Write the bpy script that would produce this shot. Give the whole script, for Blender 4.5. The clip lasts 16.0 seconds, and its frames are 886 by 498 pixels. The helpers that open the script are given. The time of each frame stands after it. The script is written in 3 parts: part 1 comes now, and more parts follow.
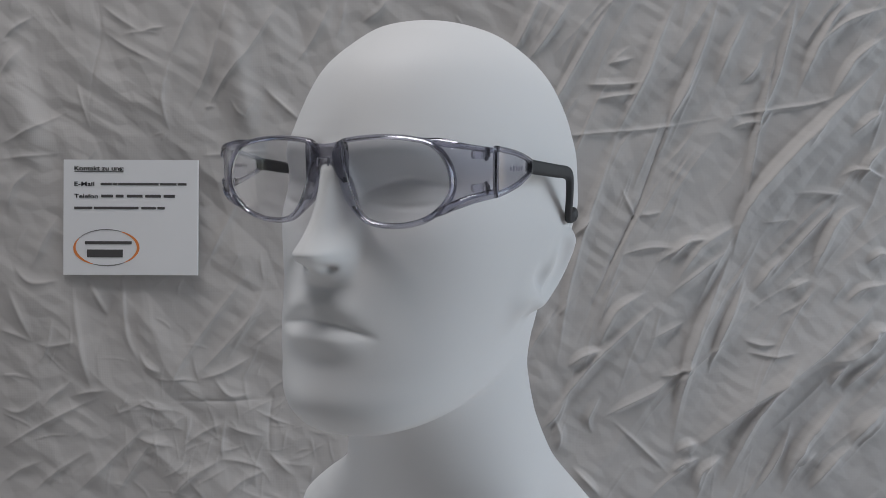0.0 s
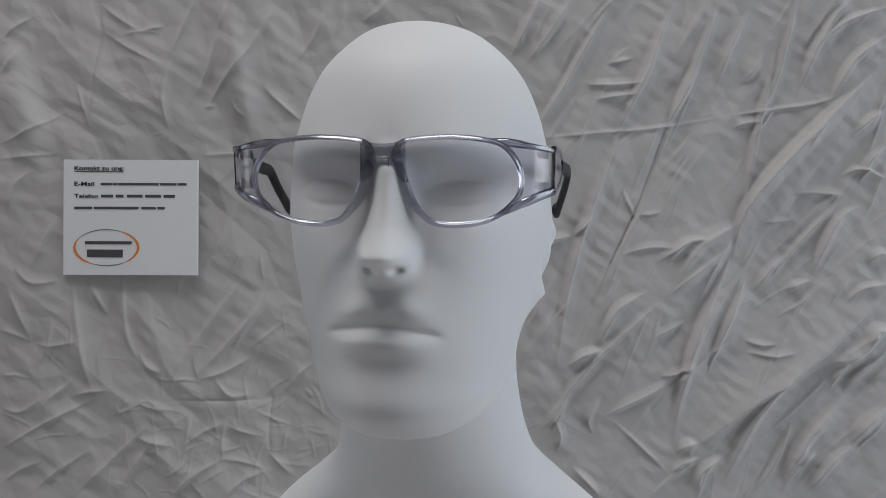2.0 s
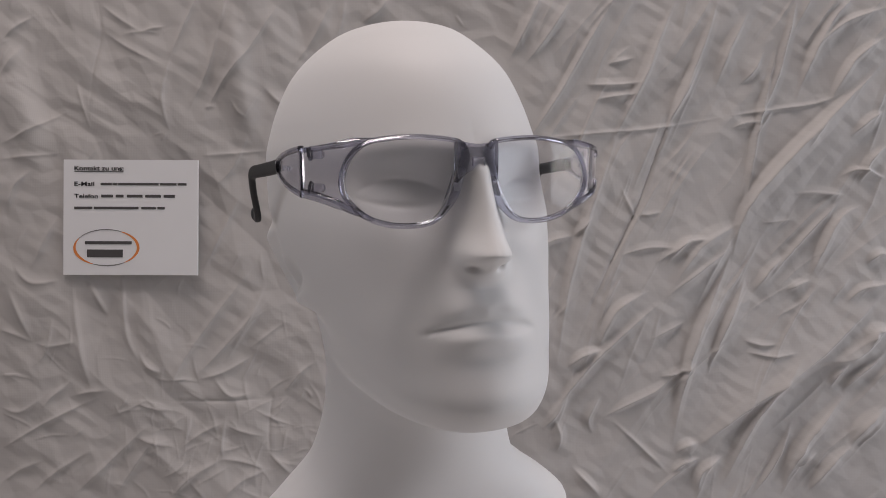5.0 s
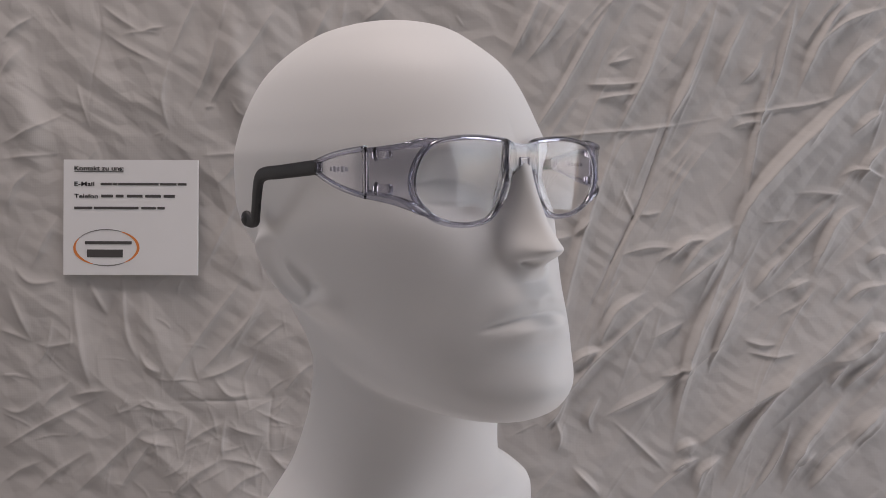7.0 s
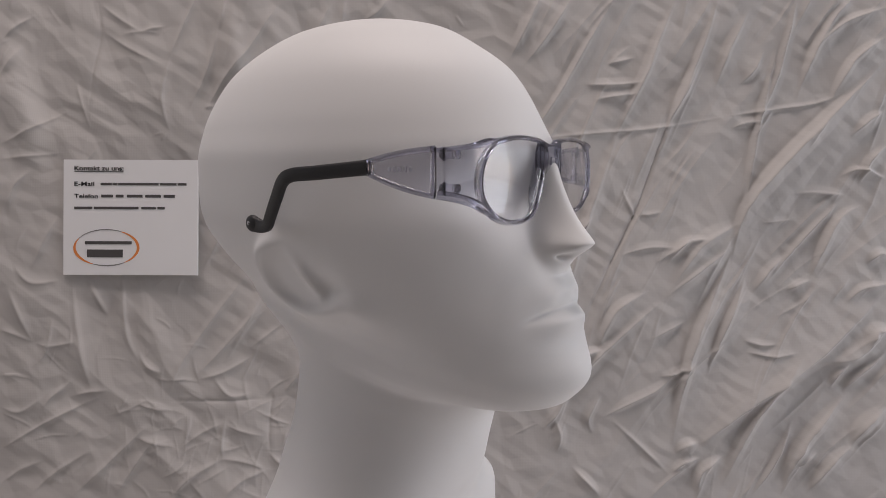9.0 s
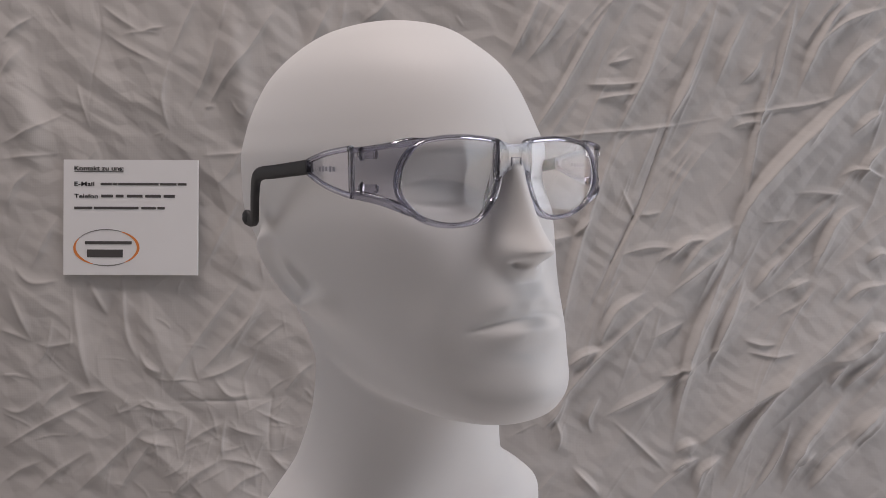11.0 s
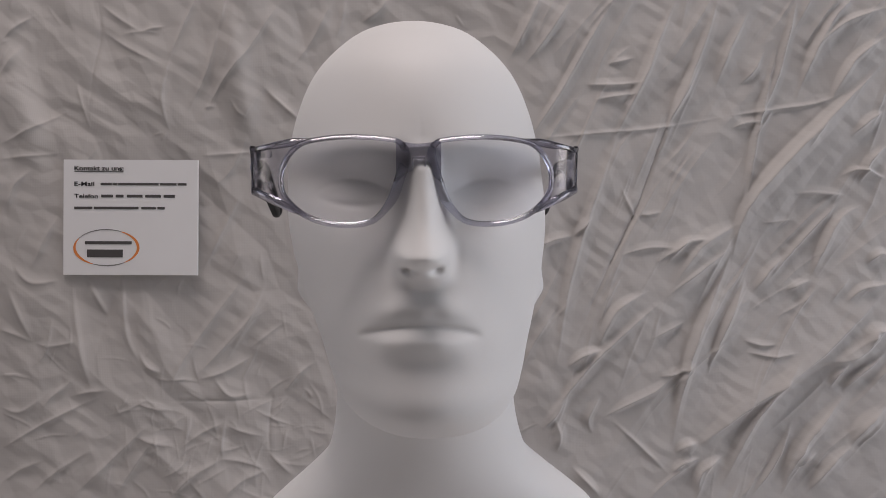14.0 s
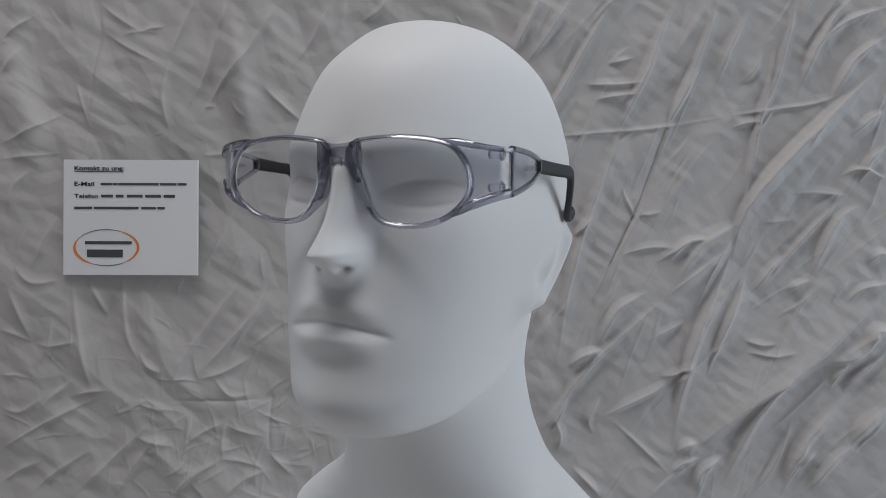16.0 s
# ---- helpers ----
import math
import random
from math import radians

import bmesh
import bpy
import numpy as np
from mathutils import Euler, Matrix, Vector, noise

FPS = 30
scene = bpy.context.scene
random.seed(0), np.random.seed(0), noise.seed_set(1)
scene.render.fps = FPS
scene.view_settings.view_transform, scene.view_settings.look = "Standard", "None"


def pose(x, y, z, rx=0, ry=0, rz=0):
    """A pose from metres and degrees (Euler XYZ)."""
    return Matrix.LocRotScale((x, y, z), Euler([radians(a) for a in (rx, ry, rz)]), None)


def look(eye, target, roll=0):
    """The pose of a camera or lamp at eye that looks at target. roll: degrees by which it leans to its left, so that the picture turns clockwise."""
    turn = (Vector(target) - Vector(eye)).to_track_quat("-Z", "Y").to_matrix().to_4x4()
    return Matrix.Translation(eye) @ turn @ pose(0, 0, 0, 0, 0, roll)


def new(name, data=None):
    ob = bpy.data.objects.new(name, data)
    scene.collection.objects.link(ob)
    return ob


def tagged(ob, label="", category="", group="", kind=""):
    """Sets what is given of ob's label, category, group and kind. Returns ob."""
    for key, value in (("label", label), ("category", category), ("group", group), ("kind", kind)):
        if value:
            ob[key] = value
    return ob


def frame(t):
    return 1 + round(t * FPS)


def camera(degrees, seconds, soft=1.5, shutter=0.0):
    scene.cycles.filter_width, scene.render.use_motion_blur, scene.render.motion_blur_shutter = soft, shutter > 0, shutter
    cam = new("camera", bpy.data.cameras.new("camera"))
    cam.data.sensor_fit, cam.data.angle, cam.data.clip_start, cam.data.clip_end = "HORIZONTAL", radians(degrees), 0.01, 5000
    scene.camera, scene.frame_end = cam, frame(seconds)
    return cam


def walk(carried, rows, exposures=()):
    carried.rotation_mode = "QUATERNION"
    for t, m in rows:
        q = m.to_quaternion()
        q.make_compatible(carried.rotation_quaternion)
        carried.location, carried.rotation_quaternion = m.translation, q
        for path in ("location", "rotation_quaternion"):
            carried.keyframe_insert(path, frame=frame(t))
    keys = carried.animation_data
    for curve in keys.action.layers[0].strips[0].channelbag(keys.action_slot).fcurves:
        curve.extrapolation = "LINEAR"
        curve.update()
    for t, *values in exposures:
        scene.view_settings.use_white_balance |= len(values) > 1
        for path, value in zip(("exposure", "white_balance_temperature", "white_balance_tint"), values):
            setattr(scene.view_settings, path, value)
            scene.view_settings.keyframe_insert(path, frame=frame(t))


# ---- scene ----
# the bust turns on a vertical axis through the origin; the camera stands still before it
EYE = 0.45          # height of the lens over the table
cam = camera(68.27, 16.0, soft=0.85)
stand = pose(0, -0.37, EYE, 81.557, 0, -2.606)
walk(cam, [(0.0, stand), (16.0, stand)],
     exposures=[(0.0, -0.05, 6130, 11), (2.4, -0.04, 6170, 11), (3.1, 0.0, 6580, 17), (7.0, 0.05, 6800, 20), (9.0, 0.09, 6830, 20),
                (13.0, 0.05, 6800, 20), (14.2, 0.02, 6660, 19), (14.9, -0.04, 6210, 12), (16.0, -0.05, 6130, 11)])

# ---- light: daylight from a window at the side, lamps on the ceiling, an added fill from the left ----
world = bpy.data.worlds.new("world")
scene.world = world
world.use_nodes = True
wn = world.node_tree.nodes
sky = wn.new("ShaderNodeTexSky")
sky.sky_type, sky.sun_disc = "NISHITA", False
sky.sun_elevation, sky.sun_rotation = radians(35), radians(100)
world.node_tree.links.new(sky.outputs[0], wn["Background"].inputs[0])
wn["Background"].inputs[1].default_value = 0.10


def area_lamp(name, m, w, h, power, colour):
    d = bpy.data.lights.new(name, "AREA")
    d.shape, d.size, d.size_y, d.energy, d.color = "RECTANGLE", w, h, power, colour
    ob = new(name, d)
    ob.matrix_world = m
    return ob


area_lamp("window_light", look((1.78, -0.26, 0.66), (0, 0.0, 0.40)), 1.2, 1.2, 11.6, (0.78, 0.905, 1.0))
# weak warm fill added at the left; no window is known on that side
area_lamp("side_fill_light", look((-2.28, 0.12, 0.62), (0.2, 0.2, 0.25)), 0.9, 1.2, 3.6, (1.0, 0.95, 0.90))
area_lamp("ceiling_lamp", look((-0.30, -0.12, 2.9), (-0.30, -0.1201, 0)), 1.6, 0.9, 44, (1.0, 0.96, 0.92))

# ---- materials ----
def material(name, colour, rough=0.6, metal=0.0, noise_scale=40.0, amount=0.06, bump=0.0, bump_scale=300.0, **inputs):
    m = bpy.data.materials.new(name)
    m.use_nodes = True
    nt = m.node_tree
    b = nt.nodes["Principled BSDF"]
    b.inputs["Roughness"].default_value, b.inputs["Metallic"].default_value = rough, metal
    for key, value in inputs.items():
        b.inputs[key.replace("_", " ")].default_value = value
    co = nt.nodes.new("ShaderNodeTexCoord")
    n1 = nt.nodes.new("ShaderNodeTexNoise")
    n1.inputs["Scale"].default_value, n1.inputs["Detail"].default_value = noise_scale, 5
    nt.links.new(co.outputs["Object"], n1.inputs["Vector"])
    ramp = nt.nodes.new("ShaderNodeMix")
    ramp.data_type = "RGBA"
    ramp.inputs["A"].default_value = (*[c * (1 - amount) for c in colour], 1)
    ramp.inputs["B"].default_value = (*[min(1, c * (1 + amount)) for c in colour], 1)
    nt.links.new(n1.outputs[0], ramp.inputs["Factor"])
    nt.links.new(ramp.outputs["Result"], b.inputs["Base Color"])
    if bump:
        n2 = nt.nodes.new("ShaderNodeTexNoise")
        n2.inputs["Scale"].default_value, n2.inputs["Detail"].default_value = bump_scale, 4
        nt.links.new(co.outputs["Object"], n2.inputs["Vector"])
        bn = nt.nodes.new("ShaderNodeBump")
        bn.inputs["Strength"].default_value, bn.inputs["Distance"].default_value = bump, 0.0006
        nt.links.new(n2.outputs[0], bn.inputs["Height"])
        nt.links.new(bn.outputs[0], b.inputs["Normal"])
    return m


def cloth_material():
    m = material("unbleached cotton", (0.470, 0.449, 0.436), 0.85, noise_scale=7, amount=0.05, Sheen_Weight=0.15)
    nt = m.node_tree
    b = nt.nodes["Principled BSDF"]
    co = nt.nodes.new("ShaderNodeTexCoord")
    add = None
    for axis in ("X", "Z"):
        wv = nt.nodes.new("ShaderNodeTexWave")
        wv.bands_direction = axis
        wv.inputs["Scale"].default_value, wv.inputs["Distortion"].default_value, wv.inputs["Detail"].default_value = 190, 1.2, 2
        nt.links.new(co.outputs["Object"], wv.inputs["Vector"])
        if add is None:
            add = wv
        else:
            mx = nt.nodes.new("ShaderNodeMath")
            nt.links.new(add.outputs["Fac"], mx.inputs[0])
            nt.links.new(wv.outputs["Fac"], mx.inputs[1])
            add = mx
    nz = nt.nodes.new("ShaderNodeTexNoise")
    nz.noise_type = "RIDGED_MULTIFRACTAL"
    nz.inputs["Scale"].default_value, nz.inputs["Detail"].default_value = 17, 5
    nt.links.new(co.outputs["Object"], nz.inputs["Vector"])
    b1 = nt.nodes.new("ShaderNodeBump")
    b1.inputs["Strength"].default_value, b1.inputs["Distance"].default_value = 0.035, 0.0003
    nt.links.new(add.outputs[0], b1.inputs["Height"])
    b2 = nt.nodes.new("ShaderNodeBump")
    b2.inputs["Strength"].default_value, b2.inputs["Distance"].default_value = 0.35, 0.0012
    nt.links.new(nz.outputs[0], b2.inputs["Height"])
    nt.links.new(b1.outputs[0], b2.inputs["Normal"])
    nt.links.new(b2.outputs[0], b.inputs["Normal"])
    return m


M_FORM = material("matt white plastic", (0.75, 0.748, 0.748), 0.58, noise_scale=18, amount=0.015, bump=0.04, bump_scale=900)
M_CLOTH = cloth_material()
M_PAPER = material("white card", (0.80, 0.80, 0.81), 0.6, noise_scale=30, amount=0.02)
M_EDGE = material("card edge", (0.70, 0.69, 0.68), 0.8)
M_INK = material("black print", (0.02, 0.02, 0.022), 0.6)
M_BARS = material("grey-black print", (0.075, 0.07, 0.07), 0.6)
M_ORANGE = material("orange print", (0.75, 0.24, 0.06), 0.6)
M_GREY = material("grey print", (0.22, 0.21, 0.21), 0.6)
M_FRAME = material("smoky clear plastic", (0.57, 0.57, 0.66), 0.05, noise_scale=60, amount=0.03, Transmission_Weight=0.96, IOR=1.45, Coat_Weight=0.7, Coat_Roughness=0.04, Coat_IOR=1.6)
M_PLATE = material("thin clear plastic", (0.74, 0.735, 0.80), 0.06, noise_scale=60, amount=0.03, Transmission_Weight=0.97, IOR=1.4)
M_LENS = material("clear lens", (0.93, 0.93, 0.945), 0.015, amount=0.0, Transmission_Weight=1.0, IOR=1.32)
M_BLACK = material("black soft plastic", (0.016, 0.016, 0.018), 0.55, noise_scale=120, amount=0.2, bump=0.12, bump_scale=1400)
M_METAL = material("steel pin", (0.30, 0.30, 0.32), 0.35, 1.0)
M_EMBOSS = material("raised frosted lettering", (0.66, 0.66, 0.74), 0.25, Transmission_Weight=0.6, IOR=1.46)
# unseen walls, set dark to keep their bounce off the face
M_WALL = material("painted wall", (0.12, 0.117, 0.114), 0.8, noise_scale=4, amount=0.05, bump=0.1, bump_scale=200)
M_CEIL = material("white ceiling", (0.42, 0.41, 0.40), 0.85, noise_scale=3, amount=0.03, bump=0.1)
# unseen table top, kept pale so its bounce lifts the lower cloth
M_TABLE = material("pale bounce surface", (0.52, 0.51, 0.50), 0.5, noise_scale=12, amount=0.08)


# ---- helpers for meshes ----
def mesh_ob(name, verts, faces, mat, parent=None, label="", smooth=True):
    me = bpy.data.meshes.new(name)
    me.from_pydata([tuple(map(float, v)) for v in verts], [], [tuple(map(int, f)) for f in faces])
    bm = bmesh.new()
    bm.from_mesh(me)
    bmesh.ops.remove_doubles(bm, verts=bm.verts, dist=1e-7)
    bmesh.ops.recalc_face_normals(bm, faces=bm.faces)
    bm.to_mesh(me)
    bm.free()
    me.materials.append(mat)
    if smooth:
        me.shade_smooth()
        me.set_sharp_from_angle(angle=radians(50))
    me.update()
    ob = new(name, me)
    if parent is not None:
        ob.parent = parent
    if label:
        tagged(ob, label)
    return ob


def quad_ob(name, verts, faces, mat):
    """A large smooth mesh of quads."""
    me = bpy.data.meshes.new(name)
    me.vertices.add(len(verts))
    me.vertices.foreach_set("co", np.asarray(verts, np.float32).ravel())
    me.loops.add(len(faces) * 4)
    me.loops.foreach_set("vertex_index", np.asarray(faces, np.int32).ravel())
    me.polygons.add(len(faces))
    me.polygons.foreach_set("loop_start", np.arange(0, len(faces) * 4, 4, dtype=np.int32))
    me.materials.append(mat)
    me.update(calc_edges=True)
    me.validate()
    me.shade_smooth()
    return new(name, me)


def part(name, bm, mat, parent, label="", smooth=False):
    bmesh.ops.recalc_face_normals(bm, faces=bm.faces)
    me = bpy.data.meshes.new(name)
    bm.to_mesh(me)
    bm.free()
    me.materials.append(mat)
    if smooth:
        me.shade_smooth()
    ob = new(name, me)
    ob.parent = parent
    if label:
        tagged(ob, label)
    return ob


def box(x0, x1, y0, y1, z0, z1, bevel=0.0):
    bm = bmesh.new()
    bmesh.ops.create_cube(bm, size=1)
    for v in bm.verts:
        v.co = Vector(((x0 + x1) / 2 + v.co.x * (x1 - x0), (y0 + y1) / 2 + v.co.y * (y1 - y0), (z0 + z1) / 2 + v.co.z * (z1 - z0)))
    if bevel:
        bmesh.ops.bevel(bm, geom=bm.edges[:], offset=bevel, segments=2, affect="EDGES")
    return bm


def grid_faces(rows, cols, closed=False):
    i = np.arange(rows - 1)[:, None]
    j = np.arange(cols if closed else cols - 1)[None, :]
    k = (j + 1) % cols
    return np.stack([i * cols + j, i * cols + k, (i + 1) * cols + k, (i + 1) * cols + j], -1).reshape(-1, 4)


def bump(x, c, s):
    return np.exp(-((x - c) / s) ** 2)


def smooth(x, a, b):
    t = np.clip((x - a) / (b - a), 0, 1)
    return t * t * (3 - 2 * t)


def spline(points, n, closed=True):
    """Even samples of a smooth curve through points."""
    p = np.asarray(points, float)
    k = len(p)
    t = np.linspace(0, k if closed else k - 1, n, endpoint=not closed)
    i = np.minimum(t.astype(int), k - 1 if closed else k - 2)
    f = (t - i)[:, None]
    at = (lambda q: p[q % k]) if closed else (lambda q: p[np.clip(q, 0, k - 1)])
    a, b, c, d = at(i - 1), at(i), at(i + 1), at(i + 2)
    return .5 * (2 * b + (c - a) * f + (2 * a - 5 * b + 4 * c - d) * f ** 2 + (3 * b - a - 3 * c + d) * f ** 3)


def tube(path, radii, sides=14):
    """Vertices and faces of a round-cornered bar along a path; radii: (half width in x, half width across the path in the yz plane) each."""
    p = np.asarray(path, float)
    tan = np.gradient(p, axis=0)
    tan /= np.linalg.norm(tan, axis=1)[:, None]
    xx = np.array([1.0, 0, 0])
    v = []
    for q, d, (rx, rz) in zip(p, tan, radii):
        across = np.cross(d, xx)
        across /= np.linalg.norm(across)
        out = np.cross(across, d)
        for a in np.linspace(0, 2 * math.pi, sides, endpoint=False):
            ca, sa = math.cos(a), math.sin(a)
            ca, sa = math.copysign(abs(ca) ** .6, ca), math.copysign(abs(sa) ** .6, sa)
            v.append(q + out * ca * rx + across * sa * rz)
    f = [list(r) for r in grid_faces(len(p), sides, True)]
    n = len(p)
    f += [list(range(sides))[::-1], list(range((n - 1) * sides, n * sides))]
    return v, f


# ---- the unseen room: table top, dark walls, window wall, ceiling ----
def structure(name, bm, mat, label):
    ob = part(name, bm, mat, None, label)
    return tagged(ob, kind="structure", category=name.split("_")[0])


structure("floor", box(-2.4, 1.9, -2.9, 1.1, -0.05, 0.0), M_TABLE, "plain pale surface that the bust stands on")
structure("ceiling", box(-2.4, 1.9, -2.9, 1.1, 3.0, 3.05), M_CEIL, "plain white ceiling over the room")
structure("wall_back", box(-2.4, 1.9, 1.0, 1.1, 0.0, 3.0), M_WALL, "plain dark unseen wall behind the cloth")
structure("wall_front", box(-2.4, 1.9, -2.9, -2.8, 0.0, 3.0), M_WALL, "plain dark unseen wall behind the camera")
wall = new("wall_window")
tagged(wall, "plain dark unseen wall with a window opening", "wall", kind="structure")
for y0, y1, z0, z1 in ((-2.8, -0.92, 0, 3.0), (0.40, 1.0, 0, 3.0), (-0.92, 0.40, 0, 0.02), (-0.92, 0.40, 1.31, 3.0)):
    part("wall_panel", box(1.8, 1.9, y0, y1, z0, z1), M_WALL, wall)
# unseen wall; its opening is made up to go with the left fill
wall = new("wall_side")
tagged(wall, "plain dark unseen wall, its opening added behind the fill lamp", "wall", kind="structure")
for y0, y1, z0, z1 in ((-2.8, -0.55, 0, 3.0), (0.75, 1.0, 0, 3.0), (-0.55, 0.75, 0, 0.02), (-0.55, 0.75, 1.5, 3.0)):
    part("wall_panel", box(-2.4, -2.3, y0, y1, z0, z1), M_WALL, wall)


# ---- the bust ----
# ring tables of the head form, crown to chest: (height, front, back, half width, squareness, tilt)
HEAD_Z = [0.0742, 0.0724, 0.0672, 0.056, 0.0396, 0.0134, -0.0063, -0.0314, -0.0519, -0.0803, -0.0903, -0.0997, -0.1071, -0.113, -0.1183, -0.1324, -0.1576, -0.1893, -0.2109, -0.2235, -0.237, -0.244, -0.4494]
HEAD_F = [-0.035, -0.0121, 0.0142, 0.0368, 0.0586, 0.0735, 0.0772, 0.0802, 0.0885, 0.0988, 0.1008, 0.095, 0.08, 0.063, 0.052, 0.0465, 0.041, 0.031, 0.019, 0.014, 0.013, 0.013, 0.017]
HEAD_B = [0.035, 0.05, 0.0785, 0.1065, 0.1315, 0.149, 0.1533, 0.155, 0.1545, 0.1407, 0.1333, 0.1244, 0.1162, 0.1063, 0.094, 0.0803, 0.0851, 0.0922, 0.0902, 0.086, 0.0857, 0.0857, 0.0859]
HEAD_W = [0, 0.0131, 0.0311, 0.0476, 0.0613, 0.0717, 0.0755, 0.076, 0.0725, 0.0631, 0.0579, 0.0551, 0.0543, 0.0537, 0.0532, 0.0531, 0.0556, 0.064, 0.0835, 0.099, 0.112, 0.114, 0.1145]
HEAD_N = [2, 2, 2, 2, 2, 2.05, 2.1, 2.1, 2.15, 2.12, 2.22, 2.3, 2.35, 2.2, 2.1, 2.05, 2, 2.2, 2.3, 2.3, 2.4, 2.4, 2.4]
HEAD_T = [0, 0, 0, 0, 0, 0, 0, 0.02, 0.08, 0.1578, 0.2008, 0.2379, 0.26, 0.2646, 0.2535, 0.1814, 0.0635, 0, 0, 0, 0, 0, 0]
HEAD_X = 0.0016
HEAD_LEAN = 0.0378


def pchip(v, ys):
    """A smooth monotone curve through evenly spaced values."""
    ys = np.asarray(ys, float)
    d = np.diff(ys)
    m = np.zeros_like(ys)
    a, b = d[:-1], d[1:]
    m[1:-1] = np.where(a * b > 0, 2 * a * b / np.where(a + b == 0, 1, a + b), 0)
    m[0], m[-1] = d[0], d[-1]
    i = np.clip(v.astype(int), 0, len(ys) - 2)
    t = v - i
    return (ys[i] * (1 + 2 * t) * (1 - t) ** 2 + m[i] * t * (1 - t) ** 2 + ys[i + 1] * t * t * (3 - 2 * t) + m[i + 1] * t * t * (t - 1))


def head_grid(nu, nv, features=True):
    last = len(HEAD_Z) - 1
    v = np.concatenate([np.linspace(0, 6, nv // 4, endpoint=False), np.linspace(6, 12, nv // 2, endpoint=False), np.linspace(12, last, nv - nv // 4 - nv // 2)])     # finer over the face
    z, f, b, w, n, tl = (pchip(v, q)[:, None] for q in (HEAD_Z, HEAD_F, HEAD_B, HEAD_W, HEAD_N, HEAD_T))
    u = np.linspace(0, 2 * math.pi, nu, endpoint=False)
    u = (u - .38 * np.sin(u))[None, :]          # finer at the face, which looks along -y
    s, c = np.sin(u), np.cos(u)
    mid = (b - f) / 2
    x = w * np.sign(s) * np.abs(s) ** (2 / n)
    side = np.sign(c) * np.abs(c) ** (2 / n)
    y = mid - (f + b) / 2 * side
    zz = z + tl * (y - .012)
    x = x * (1 - .045 * smooth(y, .06, -.05) * smooth(zz, -.035, .0))      # narrower at the temples than behind them
    if features:
        x, y, zz = head_features(x, y, zz, np.clip(c, 0, 1))
    return x + HEAD_X - HEAD_LEAN * np.minimum(zz, 0), y, zz


def ridge(z, at, above, below):
    """A rounded crest with a different fall over and under it."""
    return np.exp(-((z - at) / np.where(z > at, above, below)) ** 2)


def head_features(x, y, z, c):
    off = x + .0020 * smooth(z, -.020, -.050) + .0020 * smooth(z, -.056, -.076)
    ax = np.abs(off)
    front = smooth(c, .15, .55)
    # brow ridge, eye sockets and faint lids
    d = .0048 * bump(z, .001, .011) * bump(ax, .026, .034)
    d += -.0100 * bump(z, -.016, .0125) * bump(ax, .030, .017)
    d += .0052 * bump(z, -.018, .0085) * bump(ax, .031, .0125)
    lid = -.0125 - 18 * (ax - .031) ** 2
    d += -.0012 * np.exp(-((z - lid) / .0015) ** 2) * bump(ax, .031, .013)
    d += -.0009 * np.exp(-((z + .0245 - 9 * (ax - .031) ** 2) / .0016) ** 2) * bump(ax, .031, .013)
    # cheekbones and the hollows under them
    d += .0030 * bump(z, -.032, .015) * bump(ax, .044, .018)
    d += -.0022 * bump(z, -.066, .018) * bump(ax, .044, .016)
    # nose: bridge with a slight hump, rounded tip, wings, slanted underside
    t = np.clip((-.002 - z) / .0405, 0, 1)
    under = np.clip((-.0438 - z) / .0160, 0, 1)
    h = (.0045 + .0150 * t ** .72) * smooth(z, .008, -.008) * (1 - under) ** 1.15
    wd = .0062 + .0034 * t
    d += h * np.exp(-(ax / wd) ** 2.5)
    d += .0034 * ridge(z, -.0440, .0110, .0066) * bump(ax, 0, .0095)
    d += .0052 * ridge(z, -.0458, .0080, .0060) * bump(ax, .0084, .0042)
    d += -.0009 * bump(z, -.0460, .0070) * bump(ax, .0150, .0030)
    d += -.0066 * np.exp(-((z + .0500 - .10 * (ax - .0064)) / .0020) ** 2) * bump(ax, .0064, .0030)
    # mouth: the overhanging upper lip, the parting, the ledge of the lower lip, the groove over the chin
    d += .0036 * bump(z, -.070, .022) * bump(ax, 0, .022)
    droop = z + .0046 * (ax / .024) ** 2
    bow = droop - .0016 * bump(ax, .0062, .0048)
    lips = smooth(ax, .0275, .0100)
    d += .0019 * ridge(bow, -.0672, .0060, .0040) * lips
    d += .0034 * ridge(droop, -.0806, .0032, .0072) * smooth(ax, .0280, .0060)
    d += -.0014 * bump(droop, -.0750, .0016) * smooth(ax, .0300, .0200)
    d += -.0006 * bump(z, -.0915, .0055) * bump(ax, 0, .020)
    # chin: a broad boss
    d += .0044 * bump(z, -.108, .012) * bump(ax, 0, .021)
    y = y - d * front
    # ears: a curled rim behind and below, the hollow inside it, the lobe
    sx, ax = np.sign(x), np.abs(x)
    ey, ez = (y - .021) / .0345, (z + .0625) / .0265
    r = np.sqrt(ey ** 2 + ez ** 2)
    side = smooth(ax, .040, .052)
    curl = smooth(.75 * ey - .65 * ez, -.45, .25)
    e = .0062 * np.exp(-((r - .80) / .20) ** 2) * curl + .0018 * np.exp(-(r / .95) ** 4)
    e += .0046 * bump(z, -.0770, .0090) * bump(y, -.010, .0110)
    e += -.0030 * bump(z, -.0660, .0080) * bump(y, .005, .0085)
    e += .0030 * bump(z, -.0630, .0110) * bump(y - .5 * (z + .063), .0165, .0042)
    return x + sx * e * side, y, z


